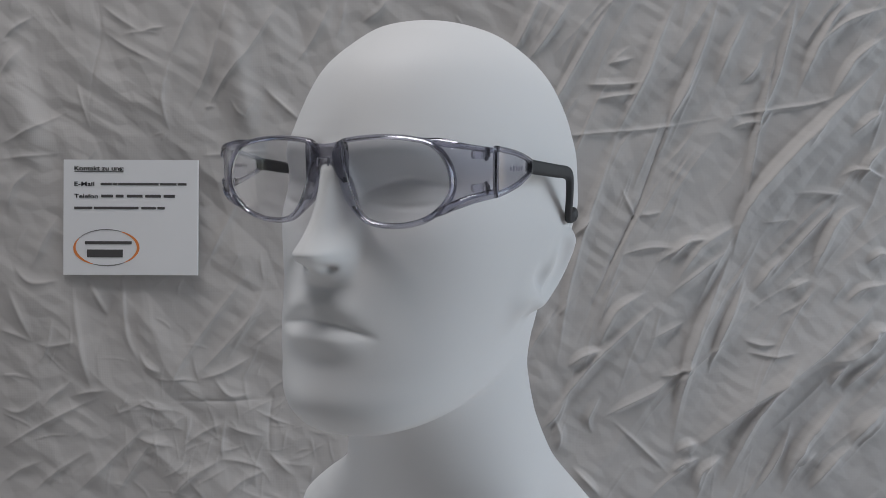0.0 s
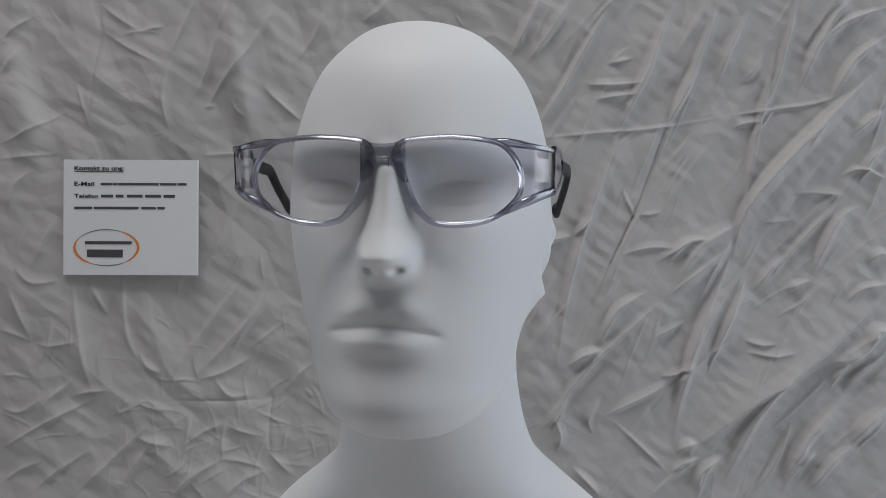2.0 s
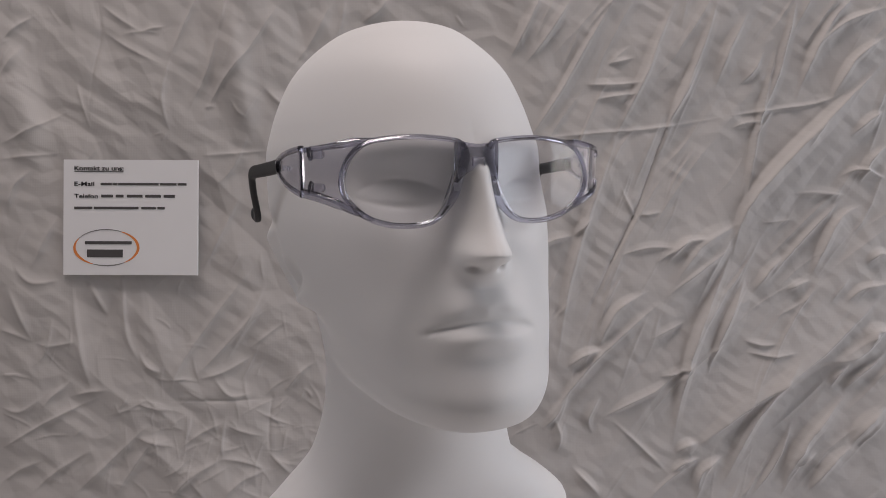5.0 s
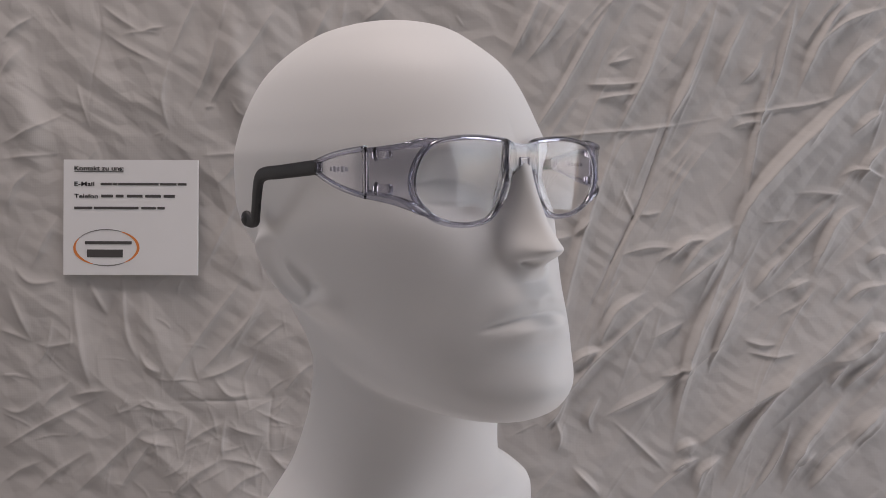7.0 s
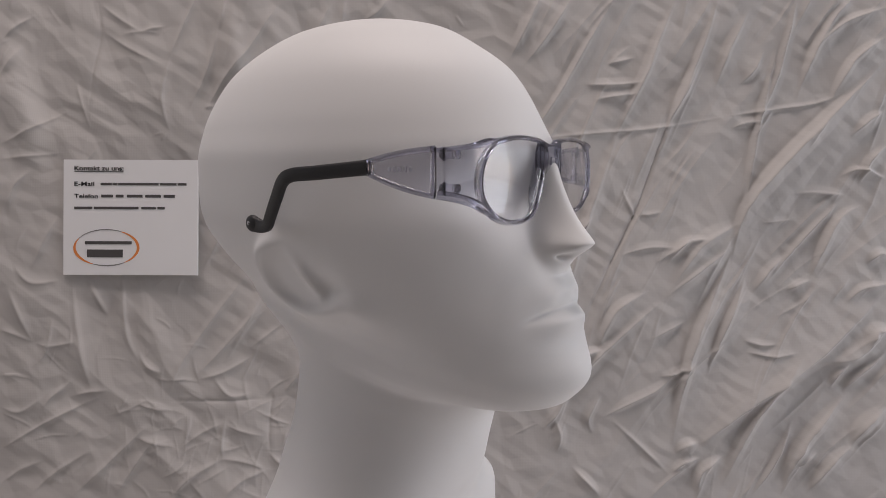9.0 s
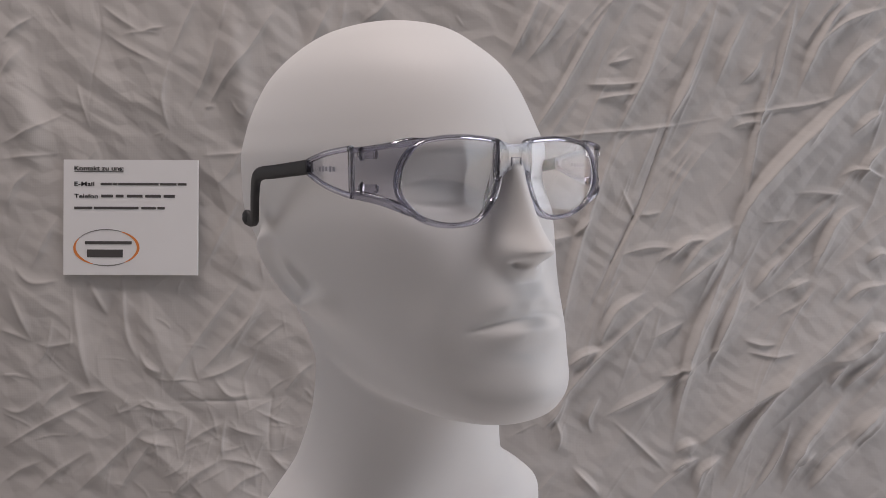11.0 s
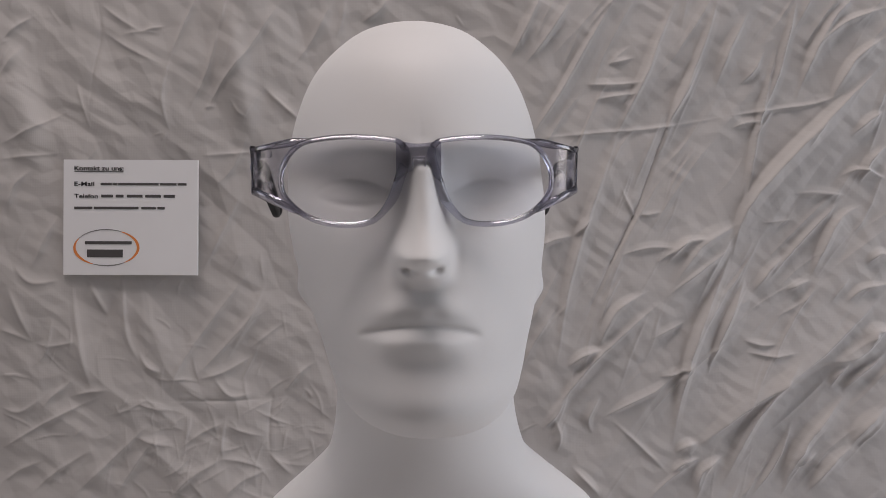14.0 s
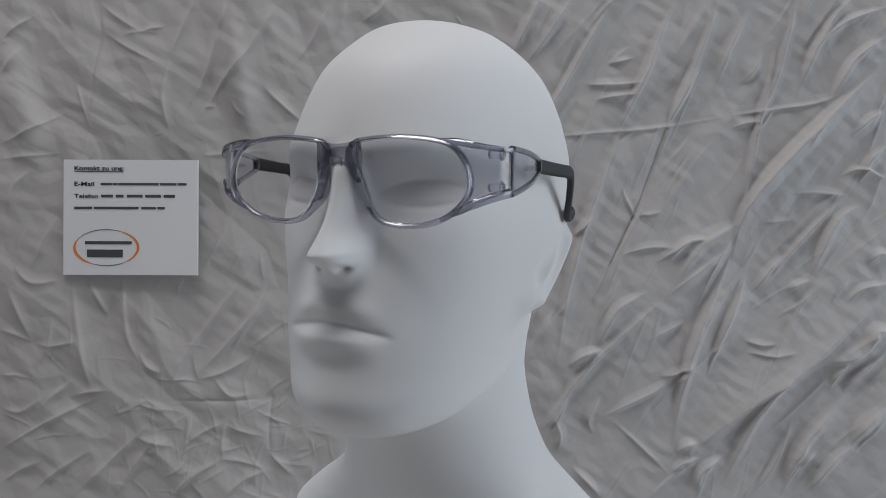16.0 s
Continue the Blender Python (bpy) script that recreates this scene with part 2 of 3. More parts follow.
# ---- safety glasses on the bust, in the bust's own space (the face looks along -y, heights from the lens axis) ----
LENS = [(.0112, .0040), (.0205, .0050), (.0305, .0053), (.0420, .0043), (.0505, .0021), (.0563, -.0038), (.0588, -.0116),
        (.0573, -.0188), (.0503, -.0258), (.0425, -.0291), (.0345, -.0304), (.0260, -.0302), (.0198, -.0281), (.0152, -.0225),
        (.0122, -.0162), (.0094, -.0075), (.0077, -.0010), (.0084, .0026)]


def front_y(x):
    """Depth of the wrapped front at the distance x from the middle."""
    x = np.abs(x)
    return -.0850 + 1.15 * x ** 2 + 48 * np.maximum(0, x - .0595) ** 2


def outline(n=120):
    return spline(LENS, n)


def offset_curve(c, d):
    t = np.roll(c, -1, 0) - np.roll(c, 1, 0)
    t /= np.linalg.norm(t, axis=1)[:, None]
    nrm = np.stack([-t[:, 1], t[:, 0]], 1)
    if ((c - c.mean(0)) * nrm).sum() < 0:
        nrm = -nrm
    return c + nrm * np.asarray(d).reshape(-1, 1)


def glasses_rim(s, parent):
    c = outline()
    nose = smooth(c[:, 0], .024, .012) * smooth(c[:, 1], -.031, -.018) * smooth(c[:, 1], .004, -.002)
    low = smooth(c[:, 1], -.020, -.030)
    w = .0024 + .0021 * nose + .0003 * low
    deep = .0036 + .0040 * nose
    ring = [(0, .0016, 0), (.16, .0005, 0), (.45, 0.0, 0), (.74, .0005, 0), (.93, .0014, 0), (1.03, .0028, 0), (1.0, 0.0, 1), (.85, .0006, 1), (.3, .0004, 1), (.02, -.0006, 1)]
    v = []
    for a, dy, back in ring:
        q = offset_curve(c, w * a)
        y = front_y(q[:, 0]) + dy + back * deep
        v.append(np.stack([q[:, 0] * s, y, q[:, 1]], 1))
    v = np.concatenate(v)
    k, n = len(ring), len(c)
    f = grid_faces(k, n, True).tolist()
    f += [[(k - 1) * n + j, (k - 1) * n + (j + 1) % n, (j + 1) % n, j] for j in range(n)]
    return mesh_ob("rim", v, f, M_FRAME, parent)


def glasses_lens(s, parent):
    c = outline()
    mid = c.mean(0)
    v, f, rings = [], [], 7
    for back in (0, 1):
        for r in np.linspace(0.0, 0.992, rings):
            q = mid + (c - mid) * r
            v.append(np.stack([q[:, 0] * s, front_y(q[:, 0]) + .0014 + .0018 * back - .0010 * (1 - r * r), q[:, 1]], 1))
    v, n = np.concatenate(v), len(c)
    f = grid_faces(rings, n, True).tolist() + (grid_faces(rings, n, True) + rings * n)[:, ::-1].tolist()
    f += [[(rings - 1) * n + j, (rings - 1) * n + (j + 1) % n, (2 * rings - 1) * n + (j + 1) % n, (2 * rings - 1) * n + j] for j in range(n)]
    ob = mesh_ob("lens", v, f, M_LENS, parent, "clear curved lens")
    ob.visible_shadow = False
    return ob


def sheet(name, top, low, thick, mat, parent, label="", cols=14, edge=0.0):
    """A curved plate between two edge curves (lists of x, y, z), with thickness towards the head."""
    a, b = np.asarray(top, float), np.asarray(low, float)
    n = len(a)
    mid = (a + b) / 2
    tan = np.gradient(mid, axis=0)
    nrm = np.stack([tan[:, 1], -tan[:, 0], 0 * tan[:, 0]], 1)
    nrm /= np.linalg.norm(nrm, axis=1)[:, None]
    if (nrm[:, 0] * np.sign(mid[:, 0])).sum() < 0:
        nrm = -nrm
    v = []
    tv = np.linspace(0, 1, cols)
    for side in (1, -1):
        for t in tv:
            bulge = edge * (1 - smooth(np.array(min(t, 1 - t)), .10, .17))
            v.append(a * (1 - t) + b * t + nrm * (side * (thick / 2 + bulge)))
    v = np.concatenate(v)
    g = grid_faces(cols, n)
    f = g.tolist() + (g + cols * n)[:, ::-1].tolist()
    o = cols * n
    for j in range(n - 1):
        f.append([j, o + j, o + j + 1, j + 1])
        e = (cols - 1) * n
        f.append([e + j, e + j + 1, o + e + j + 1, o + e + j])
    for i in range(cols - 1):
        f.append([i * n, (i + 1) * n, o + (i + 1) * n, o + i * n])
        f.append([i * n + n - 1, o + i * n + n - 1, o + (i + 1) * n + n - 1, (i + 1) * n + n - 1])
    return mesh_ob(name, v, f, mat, parent, label)


def side_shield(s, parent):
    """The broad cheek of the front between the lens and the hinge."""
    # the part over the lens opening is cut away along the lens outline
    c = outline(200)
    outer = c[c[:, 0] > .050]
    outer = outer[np.argsort(-outer[:, 1])]
    k = 22
    zz = np.linspace(0, 1, k)
    rows = []
    for t in zz:
        z0 = .0048 * (1 - t) - .0270 * t
        x0 = np.interp(-z0, -outer[:, 1], outer[:, 0]) + .0016
        z1 = .0014 * (1 - t) - .0178 * t
        q = np.linspace(0, 1, 16)
        x = x0 + (.0742 - x0) * q
        z = z0 + (z1 - z0) * smooth(q, -.15, 1.0)
        rows.append(np.stack([x * s, front_y(x) + .0012, z], 1))
    outer_face = np.stack(rows)
    xa = np.abs(outer_face[..., 0])
    slope = 2.3 * xa + 96 * np.maximum(0, xa - .0595)
    size = np.sqrt(1 + slope ** 2)
    inner = outer_face.copy()
    inner[..., 0] -= s * .0020 * slope / size
    inner[..., 1] += .0020 / size
    v = np.concatenate([outer_face.reshape(-1, 3), inner.reshape(-1, 3)])
    n, o = 16, k * 16
    g = grid_faces(k, n)
    f = g.tolist() + (g + o)[:, ::-1].tolist()
    for i in range(k - 1):
        f.append([i * n, (i + 1) * n, o + (i + 1) * n, o + i * n])
        f.append([i * n + n - 1, o + i * n + n - 1, o + (i + 1) * n + n - 1, (i + 1) * n + n - 1])
    for j in range(n - 1):
        f.append([j, o + j, o + j + 1, j + 1])
        e = (k - 1) * n
        f.append([e + j, e + j + 1, o + e + j + 1, o + e + j])
    mesh_ob("side_shield", v, f, M_PLATE, parent)
    # thick bars above and below the cheek, and the hinge blocks
    for pts in ([(.0455, .0056), (.050, .0048), (.055, .0040), (.061, .0029), (.067, .0018), (.0738, .0006)],
                [(.0470, -.0286), (.052, -.0264), (.057, -.0240), (.062, -.0216), (.068, -.0192), (.0738, -.0174)]):
        q = spline(pts, 26, False)
        path = np.stack([q[:, 0] * s, front_y(q[:, 0]) + .0022, q[:, 1]], 1)
        vv, ff = tube(path, [(.0004 + .0013 * smooth(k, 0, 10), .0004 + (.0008 if q[0, 1] > 0 else .0016) * smooth(k, 0, 10)) for k in range(26)], 10)
        mesh_ob("edge_bar", vv, ff, M_FRAME, parent)
    for zc in (-.0010, -.0150):
        part("hinge_block", box(min(s * .0655, s * .0715), max(s * .0655, s * .0715), -.0735, -.0660, zc - .0018, zc + .0018, .0006), M_PLATE, parent)
        part("hinge_pin", box(min(s * .0695, s * .0712), max(s * .0695, s * .0712), -.0690, -.0674, zc - .0028, zc + .0028, .0004), M_METAL, parent)


def temple(s, parent):
    hinge, joint = np.array([.0742 * s, -.0660]), np.array([.0790 * s, -.0330])
    n = 24
    t = np.linspace(0, 1, n)
    plan = hinge * (1 - t)[:, None] + joint * t[:, None]
    plan[:, 0] += s * .0012 * np.sin(math.pi * t)
    zt = .0014 * (1 - t) + -.0046 * t + .0008 * np.sin(math.pi * t)
    zl = -.0182 * (1 - t) + -.0086 * t - .0010 * np.sin(math.pi * t)
    top, low = np.column_stack([plan, zt]), np.column_stack([plan, zl])
    plate = sheet("temple_plate", top, low, .0012, M_PLATE, parent, "clear tapering temple plate")
    for curve in (top, low):
        vv, ff = tube(curve, [(.0014, .0013)] * n, 10)
        mesh_ob("temple_rail", vv, ff, M_FRAME, plate)
    vv, ff = tube(np.column_stack([plan[:1].repeat(6, 0) + [[0, .0006]], np.linspace(.0020, -.0168, 6)]), [(.0012, .0011)] * 6, 8)
    mesh_ob("hinge_post", vv, ff, M_FRAME, plate)
    # the raised maker's mark, as plain bars
    for k in range(5):
        tk = .30 + .075 * k
        px, py = hinge * (1 - tk) + joint * tk
        o = px + s * (.0012 * math.sin(math.pi * tk) + .0008)
        h = .0024 if k % 2 else .0018
        part("raised_mark", box(min(o, o + s * .0003), max(o, o + s * .0003), py - .0008, py + .0008, -.0072 - h / 2, -.0072 + h / 2), M_EMBOSS, plate)
    # black arm: bar, bend, hook with a ball end
    path = spline([(.0788, -.0345, -.0066), (.0812, -.020, -.0080), (.0840, -.006, -.0094), (.0858, .0050, -.0104), (.0864, .0110, -.0132),
                   (.0852, .0172, -.0215), (.0832, .0240, -.0305), (.0822, .0276, -.0350), (.0820, .0320, -.0362), (.0822, .0375, -.0352)], 60, False)
    path[:, 0] *= s
    u = np.linspace(0, 1, 60)
    r = [(.0018, 0.0034 - .0004 * a + .0008 * bump(a, .98, .08)) for a in u]
    r[-1] = (.0012, .0020)
    vv, ff = tube(path, r, 16)
    arm = mesh_ob("temple_arm", vv, ff, M_BLACK, parent, "black soft bent ear piece")
    p = path[0]
    part("collar", box(p[0] - .0019, p[0] + .0019, p[1] - .0022, p[1] + .0006, p[2] - .0028, p[2] + .0030, .0005), M_FRAME, arm)
    e = path[-1]
    bm = bmesh.new()
    bmesh.ops.create_uvsphere(bm, u_segments=20, v_segments=12, radius=.0043)
    for q in bm.verts:
        q.co = Vector((q.co.x * .62 + e[0], q.co.y * 1.05 + e[1] + .0005, q.co.z + e[2] + .0002))
    part("ball_end", bm, M_BLACK, arm, smooth=True)
    bm = bmesh.new()
    bmesh.ops.create_cone(bm, segments=16, radius1=.0009, radius2=.0009, depth=.0052, cap_ends=True)
    bmesh.ops.rotate(bm, verts=bm.verts, matrix=Matrix.Rotation(math.pi / 2, 3, "Y"))
    bmesh.ops.translate(bm, verts=bm.verts, vec=(e[0], e[1] + .0010, e[2] + .0006))
    part("eyelet", bm, M_METAL, arm)


def glasses():
    root = new("safety_glasses")
    tagged(root, "clear grey-violet safety glasses with side shields worn by the bust", "glasses")
    for s in (1, -1):
        glasses_rim(s, root)
        glasses_lens(s, root)
        side_shield(s, root)
        temple(s, root)
    # bridge over the nose
    n = 22
    x = np.linspace(-.0098, .0098, n)
    q = np.abs(x) / .0098
    top = np.stack([x, front_y(x) + .0014, .0036 + .0018 * q ** 2], 1)
    low = np.stack([x, front_y(x) + .0014, -.0076 - .0058 * q ** 2], 1)
    v = []
    for y in (-.0016, .0042):
        for t in np.linspace(0, 1, 8):
            w = top * (1 - t) + low * t
            w[:, 1] += y * (1 - .35 * abs(2 * t - 1) ** 3)
            v.append(w)
    v = np.concatenate(v)
    g, o = grid_faces(8, n), 8 * n
    f = g.tolist() + (g + o)[:, ::-1].tolist()
    for j in range(n - 1):
        f += [[j, o + j, o + j + 1, j + 1], [7 * n + j, 7 * n + j + 1, o + 7 * n + j + 1, o + 7 * n + j]]
    for i in range(7):
        f += [[i * n, (i + 1) * n, o + (i + 1) * n, o + i * n], [i * n + n - 1, o + i * n + n - 1, o + (i + 1) * n + n - 1, (i + 1) * n + n - 1]]
    bridge = mesh_ob("bridge", v, f, M_FRAME, root)
    for x0, x1, z0, z1 in ((-.003, .003, -.0028, -.0023), (-.003, -.0025, -.0062, -.0028), (.0025, .003, -.0062, -.0028)):
        part("raised_mark", box(x0, x1, front_y(0.0) - .0008, front_y(0.0) + .0002, z0, z1), M_EMBOSS, bridge)
    return root


def form():
    """The bust: one smooth closed form from crown to chest."""
    nu, nv = 460, 560
    x, y, z = head_grid(nu, nv)
    v = np.stack([x, y, z], -1).reshape(-1, 3)
    ob = quad_ob("mannequin_bust", v, grid_faces(nv, nu, True)[:, ::-1], M_FORM)
    return tagged(ob, "matt white plastic display bust with smooth abstract face", "mannequin")


BUST = form()
GLASSES = glasses()


# ---- the hanging cloth and the card on it ----
BACK = 0.33         # depth of the cloth at mid height
FOLDS = []


def fold(left, right, high, *way):
    """A creased facet along a way over the cloth: a broad one rises over the width left of the way to a crest and falls over the width right of it, a narrow one is a pinched line."""
    FOLDS.append((left, right, high, np.array(way)))


def value_noise(x, z, seed):
    """Smooth noise of unit cells."""
    g = np.random.RandomState(seed).rand(64, 64)
    i, j = np.floor(x).astype(int), np.floor(z).astype(int)
    f, h = x - i, z - j
    f, h = f * f * (3 - 2 * f), h * h * (3 - 2 * h)

    def at(a, b):
        return g[a % 64, b % 64]
    return (at(i, j) * (1 - f) + at(i + 1, j) * f) * (1 - h) + (at(i, j + 1) * (1 - f) + at(i + 1, j + 1) * f) * h - .5


def crumple(x, z, seed):
    """Flat facets that meet in sharp creases."""
    g = np.random.RandomState(seed).rand(64, 64) - .5
    i, j = np.floor(x).astype(int), np.floor(z).astype(int)
    f, h = x - i, z - j
    p, q, r, s = g[i % 64, j % 64], g[(i + 1) % 64, j % 64], g[i % 64, (j + 1) % 64], g[(i + 1) % 64, (j + 1) % 64]
    return np.where(f + h < 1, p + f * (q - p) + h * (r - p), s + (1 - f) * (r - s) + (1 - h) * (q - s))


def press(d, x, z, left, right, high, way):
    lo, hi = way.min(0) - 2.2 * (left + right), way.max(0) + 2.2 * (left + right)
    m = (x > lo[0]) & (x < hi[0]) & (z > lo[1]) & (z < hi[1])
    px, pz = x[m], z[m]
    curve = spline(way, 14, False) if len(way) > 2 else way
    seg = np.diff(curve, axis=0)
    ln = np.hypot(seg[:, 0], seg[:, 1])
    run = np.concatenate([[0], np.cumsum(ln)]) / ln.sum()
    best, side, along = np.full(px.shape, 9.0), np.zeros(px.shape), np.zeros(px.shape)
    for k in range(len(seg)):
        ux, uz = seg[k] / ln[k]
        qx, qz = px - curve[k, 0], pz - curve[k, 1]
        t = qx * ux + qz * uz
        s = np.clip(t, 0, ln[k])
        dist = np.hypot(qx - s * ux, qz - s * uz)
        near = dist < best
        best[near] = dist[near]
        side[near] = (ux * qz - uz * qx)[near]
        along[near] = (run[k] + (t if k in (0, len(seg) - 1) else s) / ln[k] * (run[k + 1] - run[k]))[near]
    taper = np.clip(np.minimum((along + .04) / .46, (1.04 - along) / .46), 0, 1)
    taper = taper * taper * (3 - 2 * taper)
    span = max(left, right)
    flat = way[:, 0].max() < .05
    w = np.where(side > 0, left, right) * (.62 + .38 * taper) * (1.8 if flat else 1.45)
    q = np.clip(1 - best / w, 0, 1)
    q = .72 * q ** (1.8 if flat else 1.3) + .28 * np.clip(1 - best / (.30 * w), 0, 1)     # a fold with a pinched crest
    if span > .0115 and way[:, 0].max() < 0:
        q = np.exp(-(best / w * 2.0) ** 2)
    d[m] += high * taper * q * (1.0 if flat else 2.0 - .75 * smooth(high, .003, .007))


# the creases, from the lower end to the upper
# the drawn-up side of the cloth
fold(0.0058, 0.0333, 0.0121, (0.349, 0.333), (0.366, 0.395), (0.450, 0.484), (0.515, 0.542))
fold(0.0087, 0.0182, 0.0054, (0.278, 0.301), (0.311, 0.349), (0.359, 0.374))
fold(0.0039, 0.0206, 0.0079, (0.281, 0.134), (0.293, 0.199), (0.308, 0.253), (0.348, 0.341))
fold(0.0034, 0.0145, 0.0054, (0.322, 0.206), (0.335, 0.247), (0.365, 0.316))
fold(0.0254, 0.0107, 0.0091, (0.287, 0.114), (0.365, 0.175), (0.439, 0.225), (0.526, 0.302))
fold(0.0068, 0.0206, 0.0079, (0.338, 0.085), (0.372, 0.159), (0.427, 0.231))
fold(0.0242, 0.0126, 0.0073, (0.436, 0.220), (0.487, 0.228), (0.525, 0.264))
fold(0.0048, 0.0085, 0.0030, (0.136, 0.156), (0.182, 0.216), (0.220, 0.252), (0.273, 0.293))
fold(0.0068, 0.0097, 0.0036, (0.273, 0.294), (0.308, 0.322), (0.349, 0.348))
fold(0.0042, 0.0030, -0.0015, (0.169, 0.235), (0.210, 0.322), (0.244, 0.389), (0.276, 0.477), (0.299, 0.541))
fold(0.0058, 0.0097, 0.0036, (0.151, 0.221), (0.167, 0.307), (0.193, 0.392), (0.224, 0.475))
fold(0.0058, 0.0097, 0.0036, (0.214, 0.457), (0.250, 0.527), (0.269, 0.574), (0.290, 0.621))
fold(0.0039, 0.0073, 0.0030, (0.120, 0.456), (0.159, 0.514), (0.184, 0.556), (0.222, 0.620))
fold(0.0061, 0.0048, 0.0024, (0.103, 0.546), (0.119, 0.576), (0.141, 0.619))
fold(0.0061, 0.0048, 0.0024, (0.119, 0.541), (0.147, 0.576), (0.175, 0.619))
fold(0.0039, 0.0073, 0.0030, (0.268, 0.457), (0.299, 0.526), (0.321, 0.580), (0.335, 0.621))
fold(0.0061, 0.0036, 0.0024, (0.279, 0.483), (0.298, 0.517), (0.314, 0.550))
fold(0.0039, 0.0085, 0.0030, (0.360, 0.372), (0.372, 0.445), (0.389, 0.525), (0.404, 0.579))
fold(0.0039, 0.0073, 0.0030, (0.378, 0.484), (0.397, 0.526), (0.409, 0.568), (0.423, 0.622))
fold(0.0039, 0.0121, 0.0042, (0.422, 0.507), (0.438, 0.553), (0.464, 0.598), (0.496, 0.625))
fold(0.0039, 0.0109, 0.0036, (0.440, 0.563), (0.475, 0.591), (0.522, 0.607))
fold(0.0044, 0.0133, 0.0048, (0.457, 0.504), (0.483, 0.550), (0.521, 0.576))
fold(0.0048, 0.0097, 0.0036, (0.481, 0.466), (0.500, 0.484), (0.521, 0.495))
fold(0.0044, 0.0182, 0.0067, (0.438, 0.311), (0.465, 0.373), (0.497, 0.392))
fold(0.0029, 0.0073, 0.0030, (0.390, 0.310), (0.429, 0.356), (0.477, 0.401))
fold(0.0030, 0.0030, 0.0012, (0.127, 0.464), (0.202, 0.470), (0.270, 0.476), (0.345, 0.489))
fold(0.0030, 0.0030, 0.0015, (0.345, 0.489), (0.396, 0.496), (0.441, 0.502), (0.473, 0.514))
fold(0.0054, 0.0036, 0.0024, (0.203, 0.164), (0.231, 0.180), (0.262, 0.194), (0.281, 0.207))
fold(0.0054, 0.0030, 0.0024, (0.265, 0.208), (0.287, 0.212), (0.309, 0.224))
fold(0.0030, 0.0030, 0.0012, (0.277, 0.101), (0.243, 0.134), (0.212, 0.163))
fold(0.0048, 0.0109, 0.0042, (0.164, 0.220), (0.180, 0.234), (0.203, 0.239))
fold(0.0058, 0.0230, 0.0091, (0.407, 0.076), (0.427, 0.129), (0.478, 0.185))
fold(0.0048, 0.0157, 0.0061, (0.435, 0.075), (0.460, 0.111), (0.486, 0.129))
fold(0.0058, 0.0182, 0.0073, (0.483, 0.127), (0.493, 0.151), (0.521, 0.174))
fold(0.0029, 0.0085, 0.0036, (0.372, 0.075), (0.396, 0.110), (0.417, 0.154))
fold(0.0061, 0.0036, 0.0024, (0.416, 0.103), (0.432, 0.113), (0.445, 0.120))
fold(0.0039, 0.0073, 0.0030, (0.459, 0.191), (0.465, 0.207), (0.479, 0.218))
fold(0.0039, 0.0097, 0.0036, (0.474, 0.187), (0.491, 0.209), (0.524, 0.232))
fold(0.0029, 0.0073, 0.0030, (0.472, 0.422), (0.492, 0.431), (0.523, 0.420))
fold(0.0061, 0.0048, 0.0024, (0.415, 0.404), (0.447, 0.405), (0.479, 0.402))
fold(0.0042, 0.0036, 0.0015, (0.383, 0.373), (0.402, 0.374), (0.421, 0.376))
fold(0.0042, 0.0036, 0.0018, (0.363, 0.245), (0.382, 0.240), (0.401, 0.240))
fold(0.0048, 0.0036, 0.0018, (0.366, 0.232), (0.394, 0.228), (0.420, 0.232))
fold(0.0048, 0.0121, 0.0036, (0.285, 0.123), (0.294, 0.133), (0.310, 0.135))
fold(0.0039, 0.0073, 0.0030, (0.279, 0.101), (0.293, 0.114), (0.311, 0.117))
fold(0.0048, 0.0145, 0.0048, (0.310, 0.076), (0.313, 0.103), (0.340, 0.119))
fold(0.0061, 0.0048, 0.0024, (0.186, 0.522), (0.220, 0.521), (0.252, 0.525))
fold(0.0061, 0.0048, 0.0024, (0.196, 0.505), (0.220, 0.509), (0.245, 0.512))
fold(0.0036, 0.0030, 0.0015, (0.211, 0.544), (0.227, 0.547), (0.242, 0.551))
fold(0.0048, 0.0036, 0.0018, (0.349, 0.475), (0.364, 0.481), (0.383, 0.483))
fold(0.0048, 0.0036, 0.0018, (0.225, 0.340), (0.257, 0.348), (0.288, 0.347))
fold(0.0048, 0.0036, 0.0018, (0.263, 0.331), (0.288, 0.349), (0.307, 0.364))
fold(0.0061, 0.0036, 0.0024, (0.127, 0.347), (0.151, 0.356), (0.173, 0.360))
fold(0.0048, 0.0036, 0.0024, (0.173, 0.359), (0.185, 0.371), (0.195, 0.383))
fold(0.0030, 0.0030, 0.0012, (0.226, 0.413), (0.235, 0.392), (0.247, 0.372))
fold(0.0030, 0.0024, 0.0012, (0.244, 0.382), (0.257, 0.383), (0.271, 0.386))
fold(0.0048, 0.0121, 0.0042, (0.197, 0.240), (0.217, 0.281), (0.254, 0.301))
fold(0.0048, 0.0036, 0.0018, (0.256, 0.249), (0.275, 0.258), (0.297, 0.267))
fold(0.0039, 0.0085, 0.0030, (0.274, 0.330), (0.294, 0.353), (0.325, 0.357))
fold(0.0048, 0.0109, 0.0036, (0.374, 0.299), (0.391, 0.322), (0.412, 0.338))
fold(0.0039, 0.0085, 0.0030, (0.410, 0.299), (0.424, 0.306), (0.438, 0.310))
fold(0.0068, 0.0121, 0.0048, (0.500, 0.236), (0.507, 0.255), (0.528, 0.255))
fold(0.0039, 0.0085, 0.0030, (0.476, 0.285), (0.494, 0.302), (0.525, 0.307))
